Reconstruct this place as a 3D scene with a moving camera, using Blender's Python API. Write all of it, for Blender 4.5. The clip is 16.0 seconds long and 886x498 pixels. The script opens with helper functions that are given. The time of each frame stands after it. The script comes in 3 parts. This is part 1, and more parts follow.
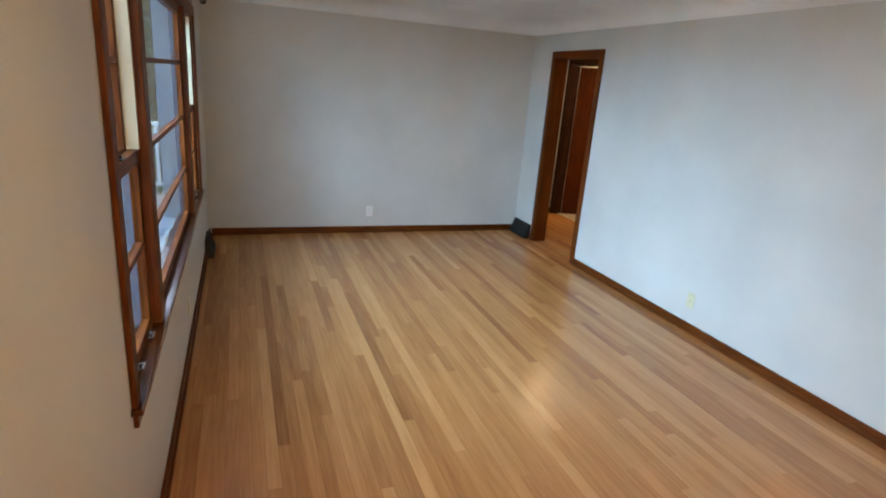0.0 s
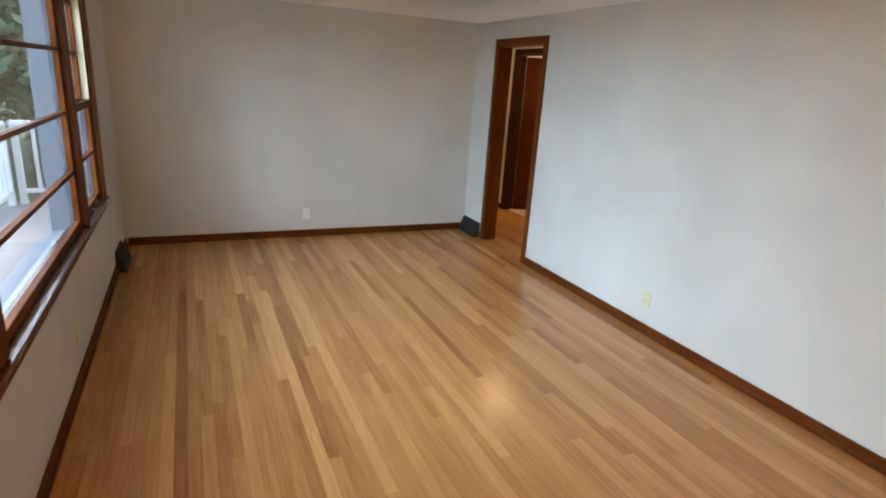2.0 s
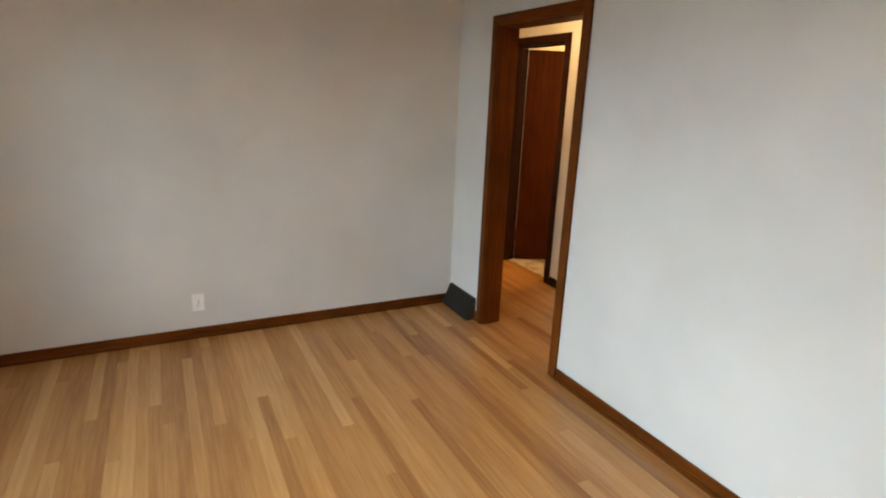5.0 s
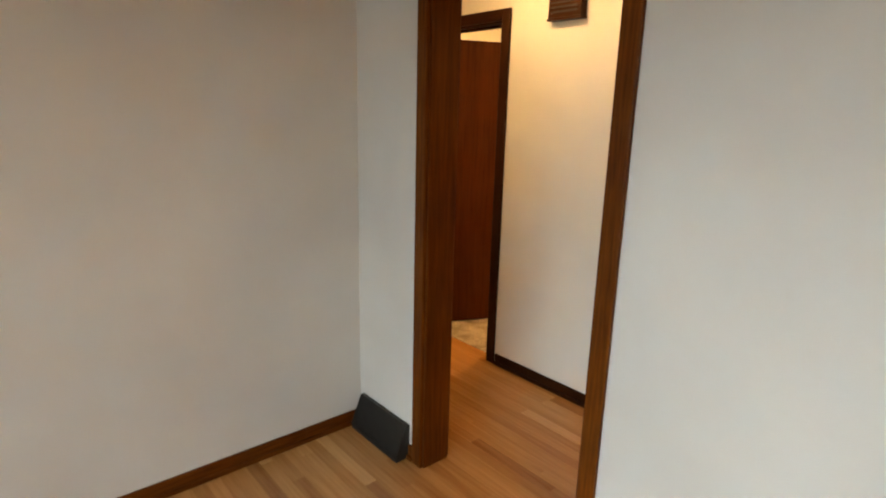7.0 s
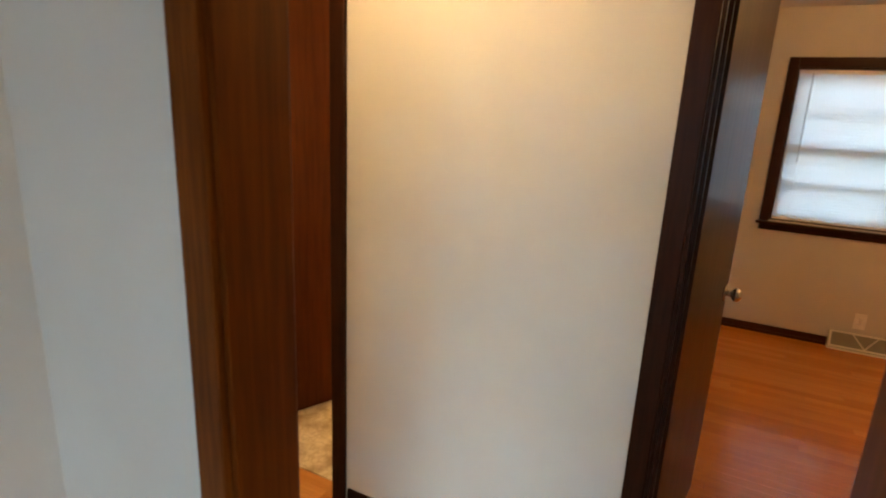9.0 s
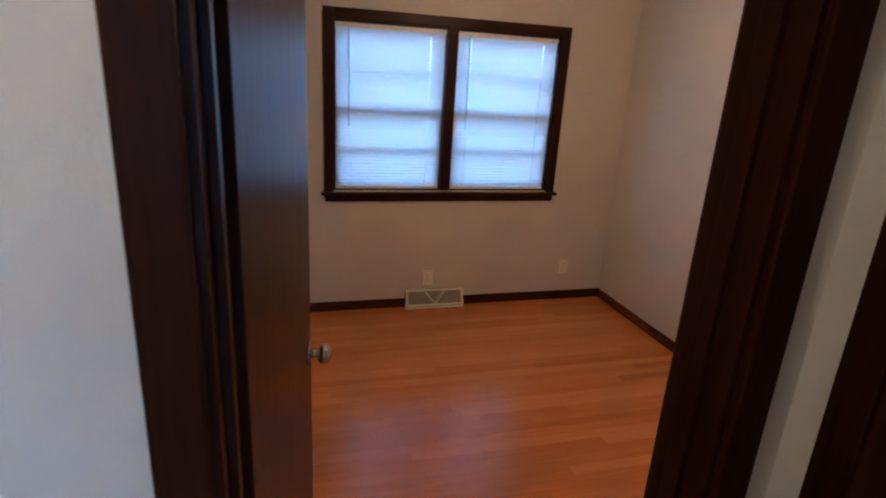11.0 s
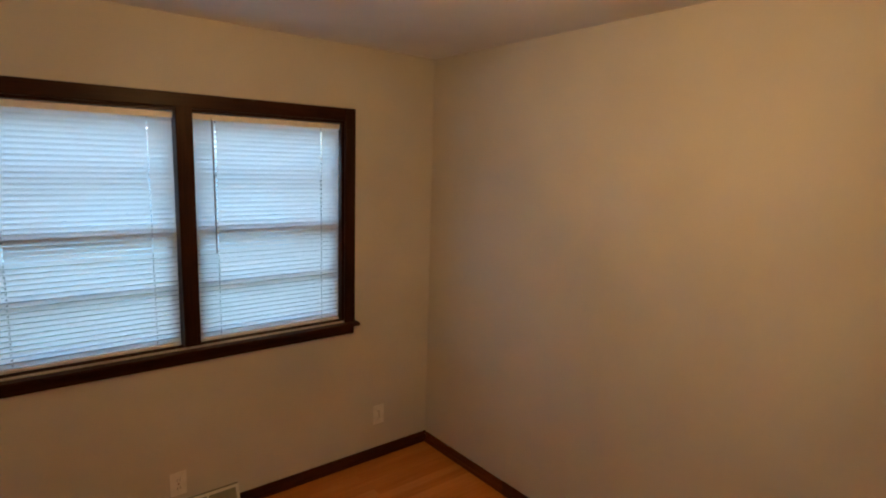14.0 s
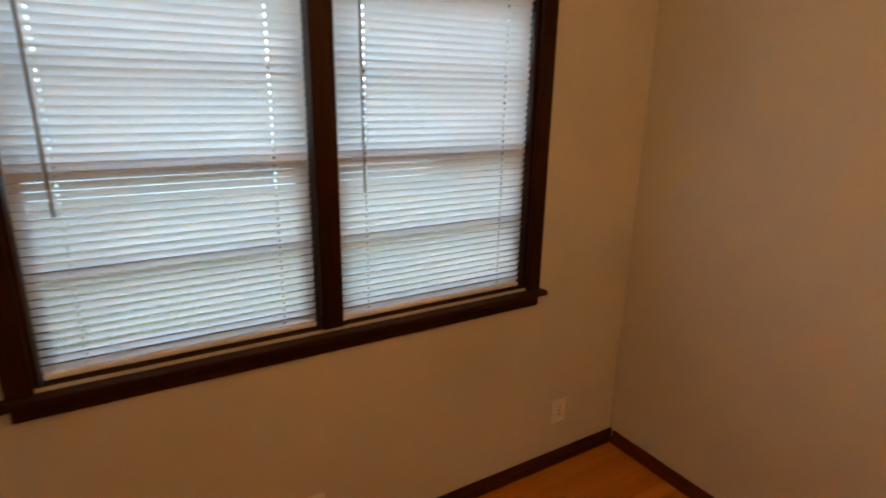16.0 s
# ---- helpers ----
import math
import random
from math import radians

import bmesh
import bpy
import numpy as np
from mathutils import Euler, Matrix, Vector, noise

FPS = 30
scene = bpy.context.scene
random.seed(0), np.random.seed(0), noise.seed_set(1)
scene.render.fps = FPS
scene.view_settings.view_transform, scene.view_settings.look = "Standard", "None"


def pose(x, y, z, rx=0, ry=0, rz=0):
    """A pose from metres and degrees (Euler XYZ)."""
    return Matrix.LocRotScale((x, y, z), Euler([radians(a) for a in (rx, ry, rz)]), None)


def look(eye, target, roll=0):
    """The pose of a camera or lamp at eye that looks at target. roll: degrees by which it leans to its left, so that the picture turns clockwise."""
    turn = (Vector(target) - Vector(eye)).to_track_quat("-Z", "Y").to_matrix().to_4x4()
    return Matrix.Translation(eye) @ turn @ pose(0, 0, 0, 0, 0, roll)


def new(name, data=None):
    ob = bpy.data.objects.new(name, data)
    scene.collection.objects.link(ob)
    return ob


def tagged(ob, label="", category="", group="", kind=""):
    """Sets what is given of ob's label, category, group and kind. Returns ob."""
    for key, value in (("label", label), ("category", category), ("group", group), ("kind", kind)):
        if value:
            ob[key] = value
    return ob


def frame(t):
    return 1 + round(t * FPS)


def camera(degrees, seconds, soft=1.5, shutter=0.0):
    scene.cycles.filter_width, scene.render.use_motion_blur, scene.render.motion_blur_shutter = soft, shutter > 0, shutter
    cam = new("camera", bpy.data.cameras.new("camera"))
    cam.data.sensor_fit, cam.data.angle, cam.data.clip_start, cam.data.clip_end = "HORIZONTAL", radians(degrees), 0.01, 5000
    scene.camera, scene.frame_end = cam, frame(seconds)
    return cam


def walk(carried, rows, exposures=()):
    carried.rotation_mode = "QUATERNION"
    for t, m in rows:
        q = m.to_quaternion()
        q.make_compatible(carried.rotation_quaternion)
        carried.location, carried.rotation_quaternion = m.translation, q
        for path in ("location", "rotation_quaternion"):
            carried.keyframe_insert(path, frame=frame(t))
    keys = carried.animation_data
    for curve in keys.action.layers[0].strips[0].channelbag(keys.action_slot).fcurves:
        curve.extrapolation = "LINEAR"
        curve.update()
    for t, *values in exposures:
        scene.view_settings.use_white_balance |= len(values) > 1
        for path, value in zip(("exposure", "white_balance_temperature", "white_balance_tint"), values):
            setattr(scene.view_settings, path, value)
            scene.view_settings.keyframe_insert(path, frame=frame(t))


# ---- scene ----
# ---- camera ----
cam = camera(77.4, 16.0, soft=2.0, shutter=0.25)
ROWS = [
    (0, look((-3.17, -5.956, 1.675), (-2.493, -4.164, 1.102), 4.5)),
    (0.5, look((-3.163, -5.918, 1.686), (-2.496, -4.105, 1.167), 4.3)),
    (1, look((-3.127, -5.906, 1.672), (-2.439, -4.096, 1.17), 4.0)),
    (1.5, look((-3.038, -5.858, 1.66), (-2.285, -4.083, 1.13), 3.9)),
    (2, look((-2.9, -5.673, 1.633), (-2.088, -3.938, 1.058), 3.8)),
    (2.5, look((-2.75, -5.405, 1.651), (-1.931, -3.676, 1.067), 3.1)),
    (3, look((-2.542, -5.131, 1.629), (-1.743, -3.394, 1.04), 3.0)),
    (3.5, look((-2.393, -4.815, 1.654), (-1.604, -3.068, 1.083), 3.4)),
    (4, look((-2.264, -4.436, 1.658), (-1.503, -2.677, 1.085), 1.7)),
    (6.5, look((-1.522, -2.553, 1.491), (-0.342, -1.008, 1.019), 2.9)),
    (7, look((-1.37, -2.181, 1.531), (-0.095, -0.715, 1.057), 1.5)),
    (7.5, look((-1.191, -1.823, 1.568), (0.24, -0.498, 1.122), 1.0)),
    (8, look((-0.954, -1.544, 1.579), (0.557, -0.32, 1.109), 2.7)),
    (8.5, look((-0.738, -1.337, 1.638), (0.848, -0.228, 1.133), 3.0)),
    (9, look((-0.53, -1.128, 1.59), (1.195, -0.254, 1.081), 2.7)),
    (9.5, look((-0.301, -1.0, 1.59), (1.546, -0.443, 1.063), 2.4)),
    (10, look((-0.04, -1.025, 1.606), (1.866, -0.832, 1.031), 3.1)),
    (10.2, look((0.068, -1.054, 1.609), (1.982, -1.04, 1.03), 3.2)),
    (12.3, look((0.887, -1.293, 1.733), (2.568, -2.254, 1.234), 4.0)),
    (12.5, look((0.94, -1.333, 1.714), (2.63, -2.313, 1.286), 3.8)),
    (13, look((1.104, -1.457, 1.782), (2.763, -2.525, 1.453), 2.5)),
    (13.5, look((1.371, -1.519, 1.782), (2.926, -2.753, 1.535), 0.9)),
    (14, look((1.521, -1.569, 1.74), (3.064, -2.804, 1.435), 1.7)),
    (14.5, look((1.727, -1.584, 1.685), (3.452, -2.506, 1.265), 2.9)),
    (15, look((1.975, -1.552, 1.636), (3.816, -2.177, 1.165), 2.9)),
    (15.5, look((2.359, -1.529, 1.634), (4.135, -2.245, 1.059), 1.7)),
    (16, look((2.584, -1.671, 1.603), (4.231, -2.664, 1.052), 1.0)),
]
EXPOSURES = [
    (0.0, 2.7, 6000, 6), (2.0, 2.7, 6900, 10), (4.0, 2.72, 7300, 13), (7.0, 2.7, 8800, 15), (9.0, 2.7, 7400, 12), (10.2, 2.5, 6100, 15),
    (12.3, 2.5, 3400, 5), (13.0, 2.45, 3900, 1), (13.6, 2.2, 5000, -1), (14.5, 2.3, 6700, 9), (16.0, 2.25, 7700, 12),
]
walk(cam, ROWS, EXPOSURES)

# ---- light ----
world = bpy.data.worlds.new("world")
scene.world = world
world.use_nodes = True
wn, wl = world.node_tree.nodes, world.node_tree.links
sky = wn.new("ShaderNodeTexSky")
sky.sky_type = "NISHITA"
sky.sun_disc = False
sky.sun_elevation = radians(41)
sky.sun_rotation = radians(4)
wl.new(sky.outputs[0], wn["Background"].inputs[0])
wn["Background"].inputs[1].default_value = 0.15

sun = new("sun", bpy.data.lights.new("sun", "SUN"))
sun.data.energy, sun.data.angle, sun.data.color = 1.2, radians(12), (1.0, 0.95, 0.88)
sun.matrix_world = look((0.5, 8, 7), (0, 0, 0))


def lamp(name, x, y, z, watts, color, radius):
    ob = new(name, bpy.data.lights.new(name, "POINT"))
    ob.data.energy, ob.data.color, ob.data.shadow_soft_size = watts, color, radius
    ob.location = (x, y, z)
    return ob


WARM = (1.0, 0.66, 0.32)
lamp("hall_bulb", 0.5, -0.32, 2.24, 1.2, WARM, 0.06)
lamp("bath_bulb", 2.5, 0.35, 2.15, 11, WARM, 0.08)
lamp("bedroom_bulb", 2.5, -2.4, 2.18, 4.2, (1.0, 0.52, 0.18), 0.08)
lamp("living_bulb", -3.0, -6.55, 2.05, 9.0, WARM, 0.1)


def sky_panel(name, eye, target, wide, high, watts, color):
    ob = new(name, bpy.data.lights.new(name, "AREA"))
    ob.data.shape, ob.data.size, ob.data.size_y = "RECTANGLE", wide, high
    ob.data.energy, ob.data.color = watts, color
    ob.matrix_world = look(eye, target)
    return ob


# sky light at the two windows
sky_panel("living_window_sky", (-7.0, -3.0, 3.0), (0.0, -3.2, 0.6), 6.0, 2.6, 130, (0.50, 0.75, 1.0))
sky_panel("bedroom_window_sky", (5.1, -2.21, 1.9), (4.1, -2.21, 1.4), 2.2, 1.8, 9.0, (0.36, 0.67, 1.0))

# ---- materials ----
def mat(name):
    m = bpy.data.materials.new(name)
    m.use_nodes = True
    return m, m.node_tree.nodes, m.node_tree.links, m.node_tree.nodes["Principled BSDF"]


def noise_tex(n, l, coord, scale, detail=4.0, stretch=(1, 1, 1)):
    mp = n.new("ShaderNodeMapping")
    mp.inputs["Scale"].default_value = stretch
    l.new(coord, mp.inputs["Vector"])
    tx = n.new("ShaderNodeTexNoise")
    tx.inputs["Scale"].default_value, tx.inputs["Detail"].default_value = scale, detail
    l.new(mp.outputs[0], tx.inputs["Vector"])
    return tx.outputs["Fac"]


def ramp(n, l, fac, stops):
    r = n.new("ShaderNodeValToRGB")
    r.color_ramp.elements[0].position, r.color_ramp.elements[0].color = stops[0][0], (*stops[0][1], 1)
    r.color_ramp.elements[1].position, r.color_ramp.elements[1].color = stops[-1][0], (*stops[-1][1], 1)
    for p, c in stops[1:-1]:
        r.color_ramp.elements.new(p).color = (*c, 1)
    l.new(fac, r.inputs[0])
    return r.outputs[0]


def mix(n, l, fac, a, b, kind="MIX"):
    m = n.new("ShaderNodeMix")
    m.data_type, m.blend_type = "RGBA", kind
    for socket, value in ((m.inputs[0], fac), (m.inputs[6], a), (m.inputs[7], b)):
        if isinstance(value, (int, float)):
            socket.default_value = value
        elif isinstance(value, tuple):
            socket.default_value = (*value, 1)
        else:
            l.new(value, socket)
    return m.outputs[2]


def bump(n, l, height, strength, distance, bsdf):
    b = n.new("ShaderNodeBump")
    b.inputs["Strength"].default_value, b.inputs["Distance"].default_value = strength, distance
    l.new(height, b.inputs["Height"])
    l.new(b.outputs[0], bsdf.inputs["Normal"])


def where(n):
    return n.new("ShaderNodeNewGeometry").outputs["Position"]


def paint(name, color, rough=0.6, orange_peel=0.25, mottled=0.06):
    m, n, l, p = mat(name)
    pos = where(n)
    blotch = noise_tex(n, l, pos, 1.3, 3)
    dark = tuple(c * (1 - mottled * 1.6) for c in color)
    lite = tuple(min(1, c * (1 + mottled)) for c in color)
    c = ramp(n, l, blotch, [(0.3, dark), (0.7, lite)])
    scuff = ramp(n, l, noise_tex(n, l, pos, 7, 6), [(0.62, (0, 0, 0)), (0.8, (1, 1, 1))])
    c = mix(n, l, mix(n, l, 0.12, (0, 0, 0), scuff), c, tuple(c * 0.85 for c in color))
    l.new(c, p.inputs["Base Color"])
    p.inputs["Roughness"].default_value = rough
    bump(n, l, noise_tex(n, l, pos, 160, 3), orange_peel, 0.002, p)
    return m


def wood(name, dark, mid, lite, rough=0.42, along=2, gloss=0.02, grain=26, spec=0.10):
    """Stained wood with its grain along one axis of the world."""
    m, n, l, p = mat(name)
    pos = where(n)
    stretch = [1.0, 1.0, 1.0]
    stretch[along] = 0.06
    fine = noise_tex(n, l, pos, grain * 4, 6, stretch)
    wide = noise_tex(n, l, pos, grain * 0.6, 4, stretch)
    c = ramp(n, l, wide, [(0.25, dark), (0.5, mid), (0.78, lite)])
    c = mix(n, l, 0.55, c, ramp(n, l, fine, [(0.3, dark), (0.7, lite)]))
    c = mix(n, l, 0.35, c, ramp(n, l, noise_tex(n, l, pos, 2.2, 3), [(0.3, dark), (0.75, lite)]))
    l.new(c, p.inputs["Base Color"])
    l.new(ramp(n, l, fine, [(0.2, (rough + 0.04,) * 3), (0.8, (rough - 0.02,) * 3)]), p.inputs["Roughness"])
    p.inputs["Coat Weight"].default_value = gloss
    p.inputs["Coat Roughness"].default_value = 0.25
    p.inputs["Specular IOR Level"].default_value = spec
    bump(n, l, fine, 0.06, 0.002, p)
    return m


def oak_floor(name, per_object, tones, rough, worn_part=0.08, spec=0.45, relief=0.12, vary=0.14):
    """Oak strips: tone from piece to piece, grain along y, worn patches, knots."""
    m, n, l, p = mat(name)
    rnd = n.new("ShaderNodeObjectInfo").outputs["Random"] if per_object else n.new("ShaderNodeNewGeometry").outputs["Random Per Island"]
    pos = where(n)
    shift = n.new("ShaderNodeVectorMath")
    shift.operation = "MULTIPLY_ADD"
    comb = n.new("ShaderNodeCombineXYZ")
    for i in range(3):
        l.new(rnd, comb.inputs[i])
    l.new(comb.outputs[0], shift.inputs[0])
    shift.inputs[1].default_value = (13, 29, 7)
    l.new(pos, shift.inputs[2])
    v = shift.outputs[0]
    base = ramp(n, l, rnd, [(0.0, tones[0]), (0.08, tones[1]), (0.34, tones[2]), (0.74, tones[3]), (1.0, tones[4])])
    grain = noise_tex(n, l, v, 70, 6, (1, 0.05, 1))
    c = mix(n, l, 0.22, base, ramp(n, l, grain, [(0.35, tones[0]), (0.65, tones[4])]))
    figure = noise_tex(n, l, v, 9, 4, (1.6, 0.16, 1))
    c = mix(n, l, 0.16, c, ramp(n, l, figure, [(0.3, tones[1]), (0.7, tones[4])]))
    worn = ramp(n, l, noise_tex(n, l, pos, 1.1, 4), [(0.50, (0, 0, 0)), (0.75, (worn_part,) * 3)])
    c = mix(n, l, worn, c, tuple(t * 0.72 for t in tones[1]))
    l.new(c, p.inputs["Base Color"])
    l.new(ramp(n, l, noise_tex(n, l, pos, 3.0, 5), [(0.3, (rough,) * 3), (0.7, (rough + vary,) * 3)]), p.inputs["Roughness"])
    p.inputs["Specular IOR Level"].default_value = spec
    if relief:
        bump(n, l, grain, relief, 0.0015, p)
    return m


def plain(name, color, rough=0.5, metal=0.0, vary=0.1):
    m, n, l, p = mat(name)
    tc = n.new("ShaderNodeTexCoord").outputs["Object"]
    c = ramp(n, l, noise_tex(n, l, tc, 30, 4), [(0.3, tuple(x * (1 - vary) for x in color)), (0.7, color)])
    l.new(c, p.inputs["Base Color"])
    p.inputs["Roughness"].default_value, p.inputs["Metallic"].default_value = rough, metal
    return m


def glass(name):
    m, n, l, p = mat(name)
    p.inputs["Base Color"].default_value = (0.95, 0.98, 1, 1)
    p.inputs["Transmission Weight"].default_value, p.inputs["Roughness"].default_value, p.inputs["IOR"].default_value = 1, 0, 1.45
    return m


def mottled_vinyl(name):
    """Sheet vinyl printed like tumbled stone: cream clouds and brown veins."""
    m, n, l, p = mat(name)
    pos = where(n)
    c = ramp(n, l, noise_tex(n, l, pos, 9, 6), [(0.32, (0.30, 0.22, 0.13)), (0.5, (0.52, 0.43, 0.30)), (0.68, (0.66, 0.58, 0.45))])
    vein = ramp(n, l, noise_tex(n, l, pos, 22, 8), [(0.44, (0, 0, 0)), (0.5, (0.45,) * 3), (0.56, (0, 0, 0))])
    c = mix(n, l, vein, c, (0.24, 0.17, 0.10))
    l.new(c, p.inputs["Base Color"])
    p.inputs["Roughness"].default_value = 0.35
    bump(n, l, noise_tex(n, l, pos, 60, 4), 0.1, 0.002, p)
    return m


def slat_mat(name):
    m, n, l, p = mat(name)
    tr = n.new("ShaderNodeBsdfTranslucent")
    tr.inputs[0].default_value = (0.78, 0.78, 0.76, 1)
    p.inputs["Base Color"].default_value = (0.80, 0.79, 0.76, 1)
    p.inputs["Roughness"].default_value = 0.45
    mx = n.new("ShaderNodeMixShader")
    mx.inputs[0].default_value = 0.42
    l.new(p.outputs[0], mx.inputs[1])
    l.new(tr.outputs[0], mx.inputs[2])
    l.new(mx.outputs[0], n["Material Output"].inputs[0])
    return m


def glow(name, color, strength):
    m, n, l, p = mat(name)
    p.inputs["Base Color"].default_value = (0.8, 0.78, 0.7, 1)
    p.inputs["Emission Color"].default_value, p.inputs["Emission Strength"].default_value = (*color, 1), strength
    return m


GREIGE = paint("greige_wall_paint", (0.60, 0.575, 0.53))
CREAM = paint("cream_wall_paint", (0.68, 0.645, 0.57))
WHITE = paint("white_ceiling_paint", (0.78, 0.77, 0.75), 0.8)
TRIM = wood("stained_trim", (0.026, 0.0045, 0.0008), (0.098, 0.020, 0.0024), (0.22, 0.058, 0.0075), 0.4)
TRIM_Y = wood("stained_trim_rail", (0.026, 0.0045, 0.0008), (0.098, 0.020, 0.0024), (0.22, 0.058, 0.0075), 0.4, along=1)
TRIM_X = wood("stained_trim_rail_x", (0.026, 0.0045, 0.0008), (0.098, 0.020, 0.0024), (0.22, 0.058, 0.0075), 0.4, along=0)
JAMB = wood("stained_jamb", (0.024, 0.0042, 0.0008), (0.095, 0.0185, 0.0021), (0.18, 0.044, 0.0052), 0.4, grain=16)
SILL = wood("glossy_stained_stool", (0.026, 0.0055, 0.0015), (0.075, 0.018, 0.004), (0.14, 0.04, 0.008), 0.22, along=1, gloss=0.6, spec=0.5)
# dark stain with the shade of backlit hall and bedroom trim mixed into it
DARK = wood("shaded_stained_trim", (0.009, 0.0024, 0.0009), (0.026, 0.0066, 0.0024), (0.055, 0.0145, 0.0045), 0.38, spec=0.12, gloss=0.03)
DARK_Y = wood("shaded_stained_trim_rail", (0.009, 0.0024, 0.0009), (0.026, 0.0066, 0.0024), (0.055, 0.0145, 0.0045), 0.38, along=1, spec=0.12, gloss=0.03)
BASE_Y = wood("brown_baseboard", (0.024, 0.006, 0.0022), (0.062, 0.0165, 0.0055), (0.11, 0.033, 0.011), 0.4, along=1)
BASE_X = wood("brown_baseboard_side", (0.024, 0.006, 0.0022), (0.062, 0.0165, 0.0055), (0.11, 0.033, 0.011), 0.4, along=0)
DOORDARK = wood("dark_door_veneer", (0.016, 0.0045, 0.0015), (0.036, 0.010, 0.003), (0.06, 0.018, 0.005), 0.34, grain=14, spec=0.14, gloss=0.03)
DOORWOOD = wood("door_veneer", (0.035, 0.006, 0.0012), (0.078, 0.016, 0.003), (0.12, 0.029, 0.006), 0.36, grain=14)
OAK = [(0.22, 0.074, 0.018), (0.34, 0.132, 0.037), (0.43, 0.182, 0.056), (0.50, 0.226, 0.074), (0.66, 0.335, 0.125)]
# the same oak in the bedroom, its warm light put into redder tones
OAK_WARM_LIT = [(0.31, 0.092, 0.012), (0.41, 0.132, 0.018), (0.49, 0.168, 0.025), (0.55, 0.196, 0.033), (0.62, 0.236, 0.044)]
FLOOR_ONE = oak_floor("oak_strip", True, OAK, 0.23, relief=0.10, vary=0.03)
FLOOR_ALL = oak_floor("oak_strip_rest", False, OAK, 0.23, relief=0.10, vary=0.03)
FLOOR_BED = oak_floor("oak_strip_warm_lit", True, OAK_WARM_LIT, 0.21, 0.02, 0.5, 0.0, 0.0)
SUB = plain("dark_joint", (0.05, 0.025, 0.012), 0.8)
IRON = plain("dark_bronze_enamel", (0.035, 0.03, 0.026), 0.45, 0.5)
VENTWHITE = plain("cream_enamel", (0.82, 0.79, 0.70), 0.4)
VENTMESH = plain("vent_screen", (0.28, 0.27, 0.21), 0.6)
IVORY = plain("ivory_plastic", (0.66, 0.60, 0.38), 0.35)
PLASTIC = plain("white_plastic", (0.86, 0.84, 0.80), 0.35)
WAND = plain("smoky_plastic", (0.30, 0.26, 0.23), 0.3)
SLOT = plain("dark_slot", (0.03, 0.025, 0.02), 0.6)
STEEL = plain("brushed_nickel", (0.62, 0.58, 0.5), 0.25, 1.0)
BLACKMETAL = plain("black_metal", (0.02, 0.02, 0.02), 0.4, 0.6)
GLASS = glass("window_glass")
SLAT = slat_mat("blind_vinyl")
REVEAL = paint("grey_outside_paint", (0.20, 0.24, 0.29), 0.6)
CREAMWOOD = paint("bare_cream_wood", (0.62, 0.52, 0.34), 0.5)
PORCH = paint("white_porch_paint", (0.72, 0.73, 0.74), 0.6)
TILE = mottled_vinyl("beige_vinyl_tile")
LAWN = paint("lawn", (0.06, 0.09, 0.03), 0.9, 0.4, 0.3)
LEAF = paint("foliage", (0.11, 0.17, 0.09), 0.7, 0.2, 0.4)
BARK = paint("bark", (0.12, 0.09, 0.07), 0.9, 0.5, 0.3)
PAVE = paint("grey_deck_paint", (0.25, 0.25, 0.26), 0.85, 0.3, 0.15)
SHADE_DIM = glow("dim_lamp_glass", (1.0, 0.6, 0.25), 8.0)
SHADE = glow("lit_lamp_glass", (1.0, 0.72, 0.40), 30.0)


# ---- building helpers ----
def bx(bm, x0, x1, y0, y1, z0, z1, bevel=0.0):
    r = bmesh.ops.create_cube(bm, size=1.0)
    vs = r["verts"]
    for v in vs:
        v.co = Vector((x0 + (v.co.x + 0.5) * (x1 - x0), y0 + (v.co.y + 0.5) * (y1 - y0), z0 + (v.co.z + 0.5) * (z1 - z0)))
    if bevel:
        es = list({e for v in vs for e in v.link_edges})
        bmesh.ops.bevel(bm, geom=es, offset=bevel, segments=2, affect="EDGES", profile=0.6)
    return vs


def mesh_of(name, bm, material, smooth=False):
    me = bpy.data.meshes.new(name)
    bm.to_mesh(me)
    bm.free()
    me.materials.append(material)
    if smooth:
        for f in me.polygons:
            f.use_smooth = True
    return me


def part(name, bm, material, parent=None, label="", smooth=False):
    ob = new(name, mesh_of(name, bm, material, smooth))
    if parent:
        ob.parent = parent
    if label:
        ob["label"] = label
    return ob


def box(name, x0, x1, y0, y1, z0, z1, material, parent=None, label="", bevel=0.0):
    bm = bmesh.new()
    bx(bm, x0, x1, y0, y1, z0, z1, bevel)
    return part(name, bm, material, parent, label)


def boxes(name, dims, material, parent=None, label="", bevel=0.0):
    bm = bmesh.new()
    for d in dims:
        bx(bm, *d, bevel)
    return part(name, bm, material, parent, label)


def tube(bm, a, b, r, n=12, r2=None):
    a, b = Vector(a), Vector(b)
    q = (b - a).to_track_quat("Z", "Y").to_matrix().to_4x4()
    bmesh.ops.create_cone(bm, cap_ends=True, segments=n, radius1=r, radius2=r if r2 is None else r2, depth=(b - a).length,
                          matrix=Matrix.Translation((a + b) / 2) @ q)


def thing(name, x, y, z, label, category, group="", kind=""):
    ob = new(name)
    ob.location = (x, y, z)
    return tagged(ob, label, category, group, kind)


def structure(ob, label, category):
    return tagged(ob, label, category, kind="structure")


